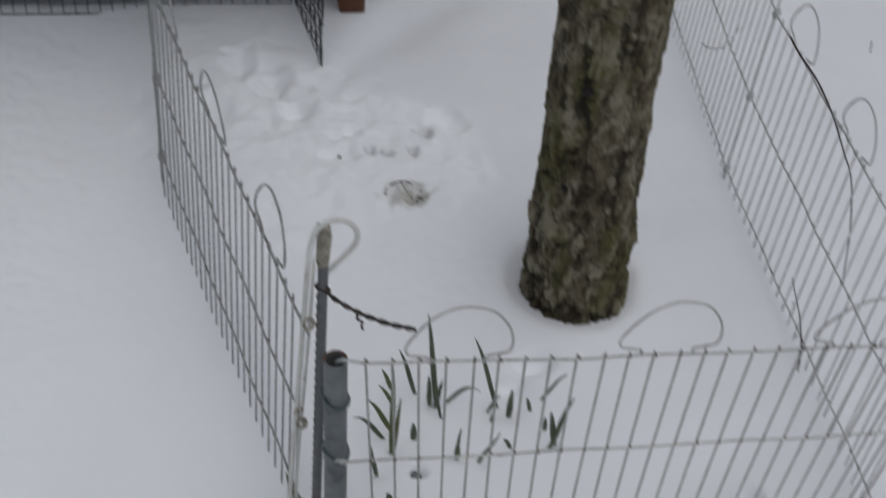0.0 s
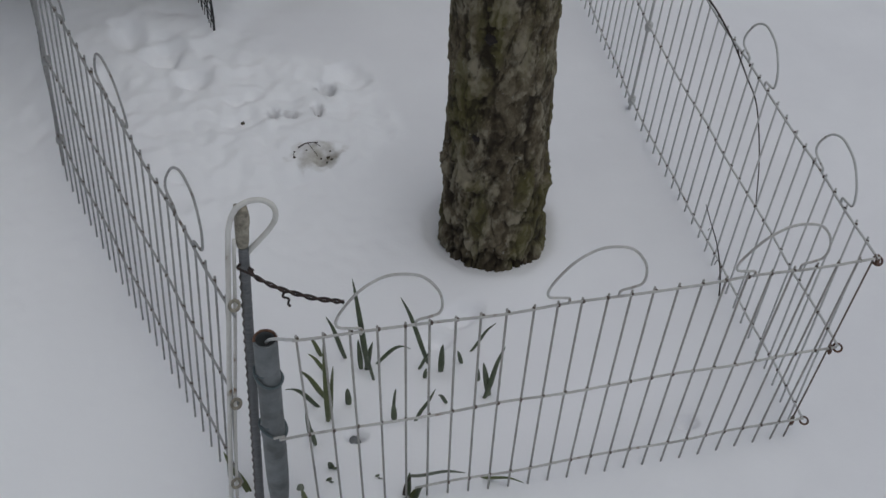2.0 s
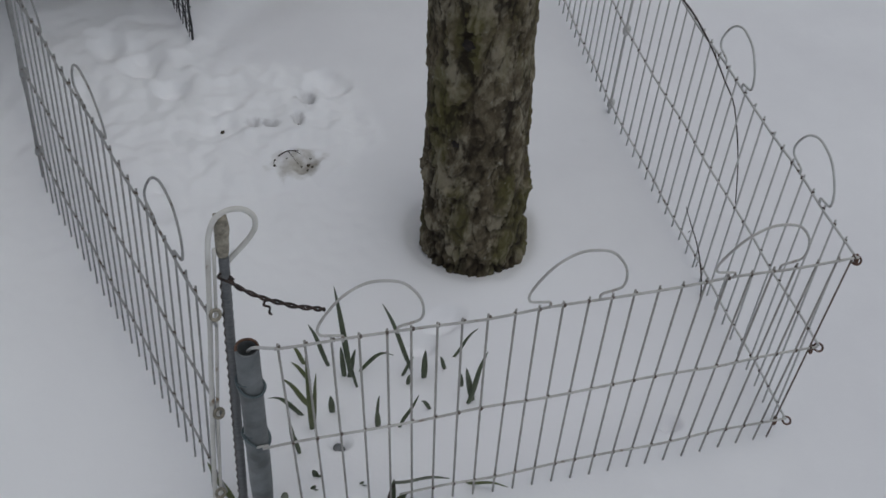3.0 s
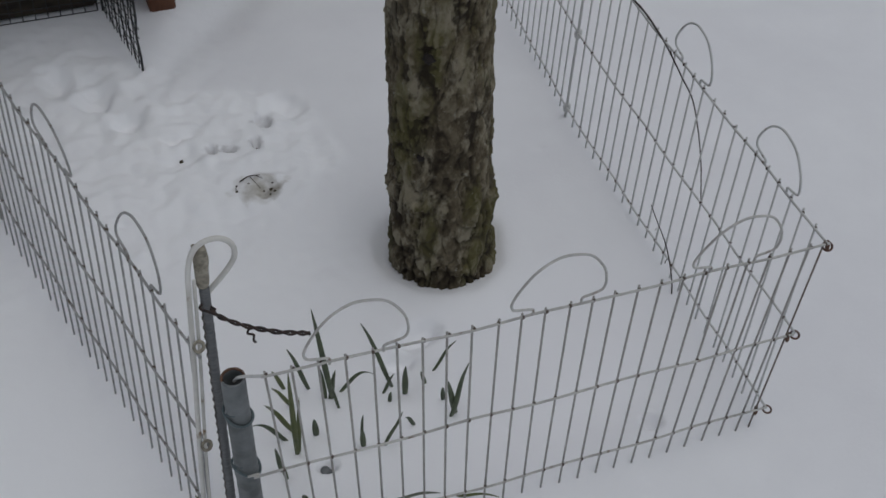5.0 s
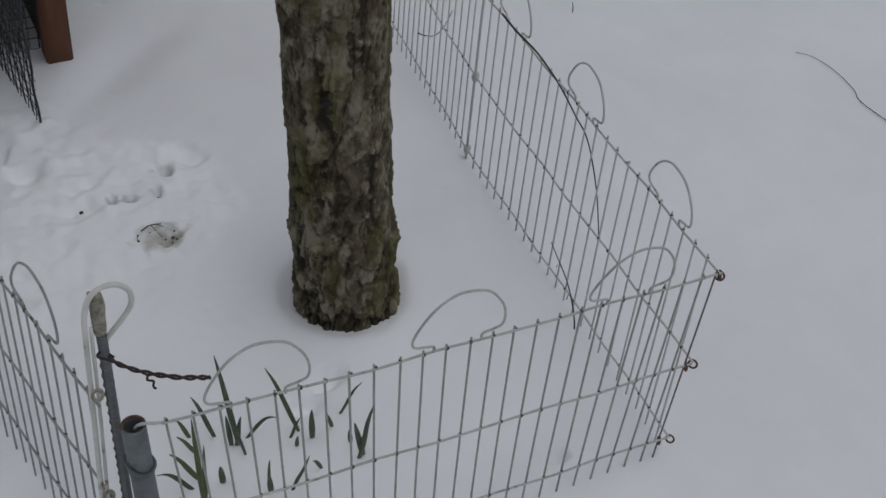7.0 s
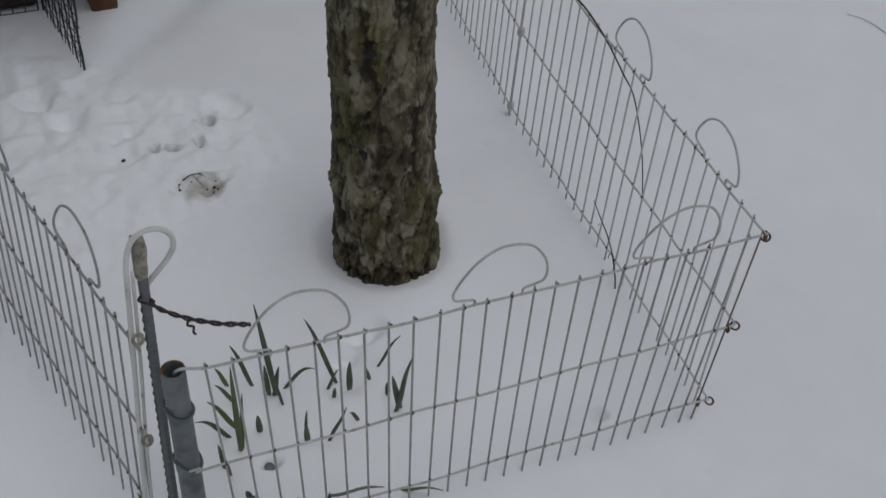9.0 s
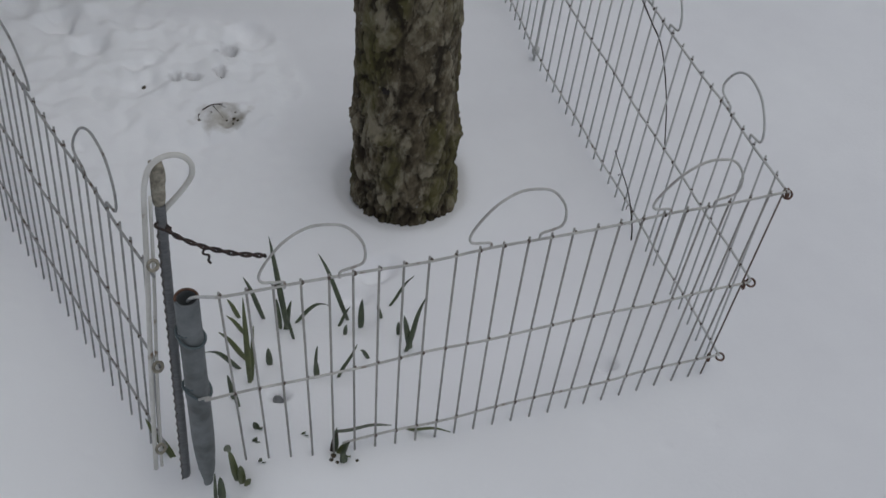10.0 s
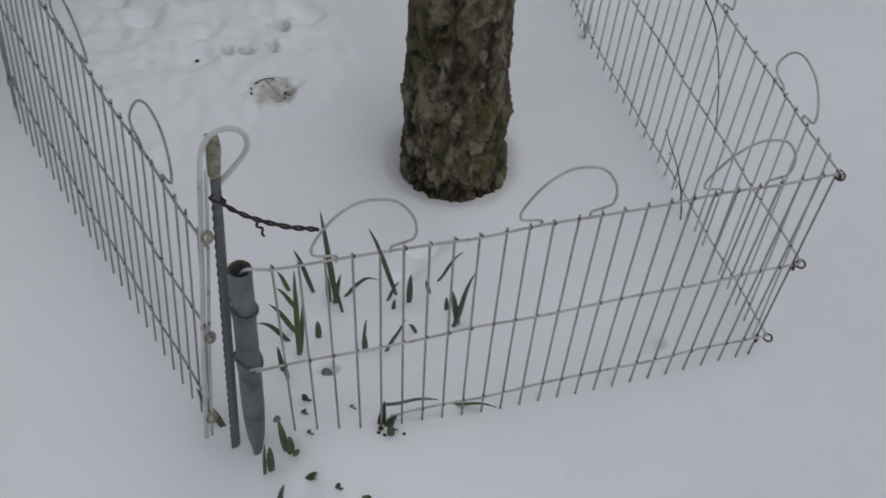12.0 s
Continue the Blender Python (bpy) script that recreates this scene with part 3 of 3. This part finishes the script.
def build_stake():
    base, top = Vector((-0.150, 1.512, -0.05)), Vector((-0.153, 1.556, 0.647))
    stake = thing("garden_stake", Matrix.Translation(base), "grey metal garden stake with a peeled pale top", "stake")
    a = top - base
    rib = lambda s: 1.0 + 0.05 * math.sin(s * 230)
    part("rod", bar([a * s for s in np.linspace(0, 0.9, 70)], 0.0074, 14, rib), STAKE, stake)
    coil = [a * s + Vector((-0.0070 + 0.0010 * math.cos(s * 240), -0.0032 + 0.0010 * math.sin(s * 240), 0)) for s in np.linspace(0.02, 0.86, 260)]
    part("twisted_strand", bar(coil, 0.0016, 6), STRAND, stake, "dark twisted wire along the stake")
    bm = bar([a * s + Vector((0.001 * math.sin(s * 60), 0, 0)) for s in np.linspace(0.905, 1.0, 12)], 0.0095, 14, lambda s: 0.86 + 0.14 * min(1, s * 4) + 0.06 * math.sin(s * 11))
    for v in bm.verts:
        if v.co.z > a.z * 0.985:
            v.co.z += 0.010 * noise.noise(v.co * 160)
    prong = [a * s + Vector((-0.0050 - 0.002 * q, 0.001, 0.006 * q)) for q, s in ((0, 0.93), (0.3, 0.95), (0.6, 0.97), (1, 1.0))]
    part("split_prong", bar(prong, 0.0052, 8, lambda q: 1 - 0.35 * q), PEEL, stake, "split weathered tip")
    part("peeled_cover", bm, PEEL, stake, "torn weathered plastic cover")
    hook = [(-0.196, 1.53, 0.00), (-0.190, 1.535, 0.20), (-0.180, 1.54, 0.45), (-0.175, 1.545, 0.58), (-0.172, 1.545, 0.625), (-0.163, 1.545, 0.655), (-0.146, 1.545, 0.668),
            (-0.126, 1.545, 0.667), (-0.111, 1.545, 0.652), (-0.109, 1.545, 0.630), (-0.118, 1.546, 0.610), (-0.132, 1.548, 0.589), (-0.144, 1.552, 0.570), (-0.149, 1.556, 0.556)]
    end_wire = thing("hooked_end_wire", Matrix.Translation((-0.196, 1.53, 0)), "white coated wire with a hooked top, standing against a stake", "wire")
    part("hook", bar([p - Vector((-0.196, 1.53, 0)) for p in spline(hook, 6)], 0.0040, 10), HOOK_WIRE, end_wire)
    low = [(-0.186, 1.532, 0.00), (-0.180, 1.537, 0.22), (-0.171, 1.541, 0.44), (-0.166, 1.546, 0.60)]
    part("second_strand", bar([Vector(p) - Vector((-0.196, 1.53, 0)) for p in spline(low, 4)], 0.0026, 8), HOOK_WIRE, end_wire)
    for p in ((-0.172, 1.532, 0.483), (-0.178, 1.530, 0.262), (-0.186, 1.524, 0.060)):
        part("eye", ring_mesh(0.0075, 0.0028), PEEL, end_wire, "rust-stained wire eye").matrix_basis = pose(p[0] + 0.196, p[1] - 1.53, p[2], -30, 0, 20)


def build_rusty_tie():
    path = spline([(-0.150, 1.535, 0.547), (-0.140, 1.526, 0.540), (-0.122, 1.515, 0.533), (-0.104, 1.506, 0.527), (-0.085, 1.496, 0.525), (-0.064, 1.484, 0.525), (-0.045, 1.470, 0.532), (-0.032, 1.459, 0.538)], 12)
    tie = thing("rusty_wire", Matrix.Translation(path[0]), "twisted rusty wire tying a stake to a fence hoop", "wire")
    for phase in (0.0, math.pi):
        pts = []
        for i, p in enumerate(path):
            a = phase + i * 0.30
            pts.append(p - path[0] + 0.0021 * Vector((0.3 * math.sin(a), math.cos(a), math.sin(a))))
        part("strand", bar(pts, 0.0020, 6), DARK_RUST, tie)
    k = path[36] - path[0]
    part("loose_end", bar(spline([k, k + Vector((-0.004, -0.003, -0.008)), k + Vector((0.004, -0.005, -0.012)), k + Vector((0.003, -0.005, -0.022)), k + Vector((0.006, -0.005, -0.028))], 4), 0.0018, 6), DARK_RUST, tie)
    a0 = path[0] - path[0]
    part("stake_loop", bar(spline([a0 + Vector((0.012, -0.01, -0.008)), a0 + Vector((0.001, -0.012, 0.006)), a0 + Vector((-0.014, 0.0, 0.008)), a0 + Vector((-0.004, 0.015, 0.0)), a0 + Vector((0.008, 0.004, -0.006))], 5), 0.0020, 6), DARK_RUST, tie)


def build_rail_end():
    """The cut end of the top rail, bent over the rim of the pipe."""
    line = [(-0.098, 1.456, 0.4775), (-0.112, 1.463, 0.474), (-0.124, 1.473, 0.467), (-0.132, 1.481, 0.458), (-0.136, 1.487, 0.446)]
    tip = thing("bent_wire_end", Matrix.Translation(line[0]), "pale rusty wire end bent over the rim of a pipe", "wire")
    part("bent_tip", bar([p - Vector(line[0]) for p in spline(line, 5)], 0.0024, 8), PALE_WIRE, tip)


build_pipe()
build_rail_end()
build_stake()
build_rusty_tie()


# ---- timber frame with a mesh gate at the back ----
def wire_mesh(bm, origin, u, v, nu, nv, r, bend=0.0):
    o, u, v = Vector(origin), Vector(u), Vector(v)
    side = u.cross(v).normalized()
    for i in range(nu + 1):
        tube(bm, [o + u * (i / nu) + v * s + side * bend * math.sin(s * 5 + i) for s in np.linspace(0, 1, 8)], r * (1.6 if i in (0, nu) else 1), 5)
    for j in range(nv + 1):
        tube(bm, [o + v * (j / nv) + u * s + side * (bend * math.sin(s * 6 + j) + r * 1.5) for s in np.linspace(0, 1, 8)], r * (1.6 if j in (0, nv) else 1), 5)
    return bm


def build_hutch():
    o = Vector((-0.08, 3.12, 0))
    hutch = thing("timber_hutch", Matrix.Translation(o), "old mossy timber hutch with black wire mesh and a red-brown post", "hutch")
    part("post", box(bmesh.new(), (0.122, -0.048, -0.05), (0.187, 0.022, 1.13), 0.004), REDWOOD, hutch, "red-brown stained square timber post")
    # boards run on up out of view, added height that blocks sky light
    for i, (z0, z1) in enumerate(((0.015, 0.17), (0.176, 0.33), (0.336, 0.49), (0.496, 0.65), (0.656, 0.81), (0.816, 0.97), (0.976, 1.13))):
        part("board", box(bmesh.new(), (-1.55, 0.012 + 0.004 * (i % 2), z0), (0.0, 0.05, z1), 0.004), OLDWOOD, hutch)
    part("side_board", box(bmesh.new(), (0.125, 0.034, 0.02), (0.155, 0.95, 1.13), 0.004), OLDWOOD, hutch)
    part("far_post", box(bmesh.new(), (-1.62, -0.03, -0.05), (-1.555, 0.03, 1.13), 0.004), REDWOOD, hutch)
    # unseen overhanging lid, added to shade the snow before the hutch
    part("lid", box(bmesh.new(), (-1.66, -0.26, 1.132), (0.30, 0.98, 1.17), 0.004), OLDWOOD, hutch)
    part("mesh_front", wire_mesh(bmesh.new(), (-1.5, 0.0, -0.02), (1.5, 0, 0), (0, 0, 0.62), 50, 20, 0.0013, 0.002), BLACK_NET, hutch, "black coated wire mesh")
    part("mesh_infill", wire_mesh(bmesh.new(), (0.0, 0.03, -0.02), (0.12, 0, 0), (0, 0, 0.62), 5, 20, 0.0013), BLACK_NET, hutch)
    tagged(hutch.children[-2], kind="stuff"), tagged(hutch.children[-1], kind="stuff")
    gate = part("gate", bar([(0.012, -0.005, -0.02), (0.009, -0.005, 0.60)], 0.003, 6), BLACK_NET, hutch, "open gate of black wire mesh")
    u, v = Vector((0.042, -0.268, 0)), Vector((-0.006, 0, 0.60))
    for i in range(1, 17):
        o2 = Vector((0.012, -0.005, -0.01)) + u * (i / 16)
        wave = [o2 + v * q + Vector((0.0025 * math.sin(q * 23 + i * 2), 0.001 * math.sin(q * 31 + i), 0)) for q in np.linspace(0, 1, 12)]
        part("mesh_wire", bar(wave, 0.0030 if i == 16 else 0.0014, 5), BLACK_NET, gate)
    for j in range(0, 25):
        o2 = Vector((0.012, -0.005, -0.006)) + v * (j / 24)
        part("mesh_wire", bar([o2 + u * q + Vector((0.002 + 0.003 * math.sin(q * 9 + j), 0, 0.004 * math.sin(q * 7 + j * 3))) for q in np.linspace(0, 1, 10)], 0.0022 if j == 0 else 0.0011, 5), BLACK_NET, gate)


build_hutch()


# ---- leaves and shoots ----
def blade(base, tip, width, arch=0.15, fold=0.25, segments=10):
    """A strap leaf with a keel from base to tip, arched sideways."""
    b, t = Vector(base), Vector(tip)
    d = t - b
    across = d.cross(Vector((0.15, 1, 0.2))).normalized()
    out = across.cross(d.normalized()).normalized()
    if out.z < 0:
        out = -out
    bm, rows = bmesh.new(), []
    for i in range(segments + 1):
        s = i / segments
        p = b + d * s + Vector((0, 0, 1)) * arch * d.length * 4 * s * (1 - s) * 0.5 - out * 0.02 * d.length * math.sin(s * 7)
        w = width * 0.5 * min(1.0, 0.62 + s * 1.1) * (1 - s ** 2.3) ** 0.85 + 0.0004
        th = 0.0009
        rows.append([bm.verts.new(q) for q in (p - across * w + out * fold * w, p + out * th * 0.2, p + across * w + out * fold * w, p + across * w * 0.98 + out * (fold * w - th), p - out * th * 1.4, p - across * w * 0.98 + out * (fold * w - th))])
    for a, c in zip(rows, rows[1:]):
        for k in range(6):
            bm.faces.new((a[k], a[(k + 1) % 6], c[(k + 1) % 6], c[k]))
    bm.faces.new(rows[0][::-1])
    bm.faces.new(rows[-1])
    return bm


def clump(leaves, label, material=None, name="daffodil_shoot"):
    x, y = leaves[0][0], leaves[0][1]
    z = on_snow(x, y)
    plant = thing(name, pose(x, y, z), label, "plant", "green shoots in the snow")
    for bx, by, tx, ty, tz, w, arch in leaves:
        zb = on_snow(bx, by) - 0.006
        part("leaf", blade((bx - x, by - y, zb - z), (tx - x, ty - y, tz - z), 0.0112 * w, arch), material or LEAF, plant)
    return plant


BROAD, THIN = "broad green daffodil leaves pushing through the snow", "thin dark green shoot standing in the snow"
clump([(-0.004, 1.655, -0.018, 1.645, 0.249, 0.95, 0.0), (0.006, 1.705, -0.047, 1.701, 0.106, 1.0, 0.05), (0.020, 1.770, -0.017, 1.767, 0.064, 0.8, 0.05), (0.017, 1.806, -0.007, 1.803, 0.066, 0.8, 0.05), (0.000, 1.66, 0.002, 1.655, 0.16, 0.7, 0.0)], "yellow-green daffodil leaves fanning out of the snow", LEAF_PALE)
clump([(-0.012, 1.69, -0.074, 1.686, 0.078, 1.0, 0.25)], "broad green leaf bent over the snow")
clump([(0.059, 1.79, 0.017, 1.78, 0.143, 0.8, 0.05)], THIN)
clump([(0.096, 1.763, 0.055, 1.753, 0.263, 1.0, 0.0), (0.083, 1.767, 0.071, 1.757, 0.094, 0.9, 0.0), (0.091, 1.765, 0.098, 1.755, 0.083, 0.9, 0.0), (0.099, 1.733, 0.078, 1.723, 0.092, 0.5, 0.0)], BROAD)
clump([(0.111, 1.769, 0.172, 1.759, 0.041, 1.0, 0.55)], "arched green leaf lying over the snow")
clump([(0.21, 1.755, 0.141, 1.745, 0.205, 0.8, 0.05), (0.186, 1.744, 0.203, 1.734, 0.057, 0.6, 0.0), (0.191, 1.719, 0.189, 1.709, 0.039, 0.7, 0.0)], THIN)
clump([(0.227, 1.733, 0.221, 1.723, 0.084, 1.1, 0.0)], BROAD)
clump([(0.269, 1.737, 0.253, 1.727, 0.052, 0.7, 0.0)], THIN)
clump([(0.291, 1.76, 0.330, 1.75, 0.085, 0.6, 0.1)], THIN)
clump([(0.287, 1.654, 0.307, 1.644, 0.148, 0.95, 0.0), (0.299, 1.659, 0.273, 1.649, 0.106, 1.1, 0.0), (0.287, 1.692, 0.279, 1.682, 0.048, 0.8, 0.0)], BROAD)
clump([(0.042, 1.691, 0.035, 1.681, 0.057, 1.1, 0.0)], "short broad leaf tip in the snow")
clump([(0.116, 1.66, 0.115, 1.65, 0.073, 0.5, 0.0), (0.113, 1.638, 0.106, 1.628, 0.063, 1.0, 0.0)], THIN)
clump([(0.147, 1.626, 0.182, 1.63, 0.075, 0.7, 0.1), (0.215, 1.652, 0.192, 1.642, 0.044, 0.7, 0.2)], "dark green leaf leaning low over the snow")
clump([(-0.04, 1.627, -0.053, 1.617, 0.092, 0.8, 0.0), (-0.036, 1.608, -0.049, 1.598, 0.08, 0.7, 0.0)], THIN)
clump([(0.222, 1.482, 0.287, 1.438, 0.034, 1.25, 0.08)], "yellow-green leaf lying under the lowest fence rail", LEAF_PALE)
fallen = clump([(0.090, 1.461, 0.088, 1.458, 0.098, 0.9, 0.0), (0.098, 1.452, 0.106, 1.44, 0.075, 0.8, 0.1), (0.097, 1.436, 0.092, 1.428, 0.068, 1.2, 0.0)], "grey-green leaf bent flat along the fence", LEAF, "bent_leaf")
part("leaf", blade((-0.002, 0.002, 0.052), (0.098, 0.004, 0.030), 0.0150, 0.02), LEAF_GREY, fallen)
part("leaf", blade((0.004, -0.004, -0.01), (0.014, -0.012, 0.034), 0.0125, 0.1), LEAF_PALE, fallen, "pale green leaf base")
part("sheath", blade((-0.006, 0.0, -0.01), (0.000, -0.002, 0.058), 0.0115, 0.05), TWIG, fallen, "brown withered leaf sheath")
part("leaf", blade((0.010, -0.012, -0.012), (0.018, -0.026, 0.012), 0.0100, 0.2), LEAF_PALE, fallen)
clump([(-0.077, 1.455, -0.094, 1.447, 0.128, 1.15, 0.0), (-0.072, 1.447, -0.078, 1.437, 0.090, 1.2, 0.05), (-0.068, 1.440, -0.064, 1.428, 0.060, 0.9, 0.1)], "thick green shoot beside a steel pipe", LEAF_PALE, "snowdrop_shoot")
clump([(-0.119, 1.437, -0.120, 1.432, 0.094, 0.55, 0.0), (-0.108, 1.436, -0.112, 1.431, 0.082, 1.2, 0.05)], "short dark leaf pair at a pipe's foot", LEAF, "snowdrop_shoot")
clump([(-0.116, 1.368, -0.106, 1.360, 0.078, 0.9, 0.0)], THIN)
clump([(-0.160, 1.556, -0.196, 1.606, 0.036, 1.4, 0.05)], "yellow-green leaf lying at the fence's foot", LEAF_PALE)


# ---- dry vine and twigs ----
def twig(name, pts, r, label, sprigs=()):
    pts = [Vector(p) for p in pts]
    t = thing(name, Matrix.Translation(pts[0]), label, "twig")
    part("stem", bar([p - pts[0] for p in spline(pts, 5)], r, 6, lambda s: 1 - 0.5 * s), TWIG, t)
    for line in sprigs:
        part("sprig", bar([Vector(p) - pts[0] for p in spline(line, 4)], r * 0.6, 5, lambda s: 1 - 0.6 * s), TWIG, t)
    return t


twig("dry_vine", [(0.842, 2.26, 0.475), (0.842, 2.199, 0.471), (0.842, 2.117, 0.474), (0.842, 2.056, 0.467), (0.842, 2.008, 0.456), (0.842, 1.945, 0.433), (0.842, 1.891, 0.410), (0.842, 1.835, 0.333), (0.842, 1.798, 0.243)], 0.0021,
     "dry dark vine trailing over a wire fence", [[(0.842, 1.99, 0.45), (0.846, 2.005, 0.456), (0.846, 2.015, 0.458)]])
twig("dry_twig", [(0.822, 1.785, -0.01), (0.822, 1.797, 0.031), (0.822, 1.822, 0.070), (0.822, 1.852, 0.098), (0.822, 1.892, 0.118), (0.822, 1.922, 0.135)], 0.0017, "dark twig leaning on a wire fence from the snow",
     [[(0.815, 1.825, 0.062), (0.81, 1.815, 0.085), (0.81, 1.80, 0.09)], [(0.815, 1.88, 0.105), (0.81, 1.87, 0.12)]])
twig("thin_twig", [(0.895, 2.74, 0.13), (0.895, 2.708, 0.143), (0.895, 2.66, 0.17), (0.895, 2.615, 0.215), (0.89, 2.561, 0.30)], 0.0015, "thin twig caught in a wire fence")


def snow_line(pts, lift=0.004):
    return [(x, y, on_snow(x, y) + lift) for x, y in pts]


twig("fallen_twig", snow_line([(1.985, 2.12), (1.968, 2.254), (1.985, 2.31), (1.99, 2.40), (1.975, 2.47), (1.943, 2.51)]), 0.0012, "thin bent twig lying on the snow")


# ---- litter on the snow ----
def crumb(x, y, r, material, label, name="dropping", flat=0.7, lift=0.3):
    bm = bmesh.new()
    bmesh.ops.create_icosphere(bm, subdivisions=2, radius=r)
    off = Vector((x * 31, y * 17, 0))
    for v in bm.verts:
        v.co *= 1 + 0.5 * noise.noise(v.co / r + off)
        v.co.z *= flat
    ob = part(name, bm, material, None, label)
    ob.location = (x, y, on_snow(x, y) + lift * r * flat)
    ob["category"] = "litter"
    return ob


for x, y, h, w, dx in ((-0.058, 1.392, 0.024, 1.5, 0.012), (-0.019, 1.356, 0.024, 0.8, 0.0), (0.026, 1.331, 0.022, 1.4, -0.010), (-0.022, 1.539, 0.028, 1.0, -0.008), (-0.036, 1.513, 0.016, 0.8, 0.004), (-0.037, 1.469, 0.016, 0.6, 0.0), (0.045, 1.505, 0.012, 0.6, 0.004)):
    z = on_snow(x, y)
    clump([(x, y, x + dx, y - 0.006, z + h, w, 0.0), (x + 0.003, y - 0.002, x + dx * 0.3 + 0.006, y - 0.012, z + h * 0.6, w * 0.7, 0.1)], "small green shoot tip just breaking the snow", LEAF, "shoot_tip")
crumb(-0.015, 2.495, 0.0045, SOIL, "small dark dropping on the snow")
for x, y, r in ((0.082, 1.450, 0.005), (0.076, 1.441, 0.004), (0.085, 1.436, 0.0035), (0.118, 1.430, 0.003)):
    crumb(x, y, r, SOIL, "clod of soil and dead leaf in the snow", "soil_clod", 0.6)
crumb(-0.095, 1.449, 0.0058, LEAF_GREY, "pale withered bud on a green shoot", "withered_bud", 1.0, 19.5)
twig("twig_litter", snow_line([(0.085, 2.375), (0.105, 2.382), (0.128, 2.372)]), 0.0015, "small brown twigs in a dirty hollow of the snow",
     [snow_line([(0.108, 2.38), (0.112, 2.36), (0.122, 2.345)]), snow_line([(0.075, 2.368), (0.071, 2.355), (0.074, 2.345)]), snow_line([(0.12, 2.376), (0.132, 2.36)])])
for x, y, r in ((0.076, 2.37, 0.0025), (0.072, 2.352, 0.003), (0.142, 2.335, 0.004), (0.15, 2.352, 0.0025), (0.138, 2.322, 0.003), (0.128, 2.34, 0.0025), (0.148, 2.325, 0.003), (0.10, 2.36, 0.002)):
    crumb(x, y, r, SOIL, "crumb of dark soil on the snow", "soil_crumb", 0.5)
# grey lump added so that the hole by the shoots reads darker
crumb(0.035, 1.606, 0.0105, STAKE, "grey lump at the bottom of a hole in the snow", "buried_shoot", 1.0, 0.9)
twig("twig_tip", [(1.455, 2.896, on_snow(1.455, 2.896) - 0.01), (1.457, 2.90, on_snow(1.457, 2.90) + 0.015), (1.455, 2.905, on_snow(1.455, 2.9) + 0.030)], 0.0018, "short dark twig standing in the snow")
for x, y in ((0.192, 2.572), (0.186, 2.58), (0.156, 2.497), (0.088, 2.494), (0.053, 2.499), (0.060, 2.497)):
    crumb(x, y, 0.0045, SOIL, "crumb of dark soil in a paw print", "soil_crumb", 0.6)
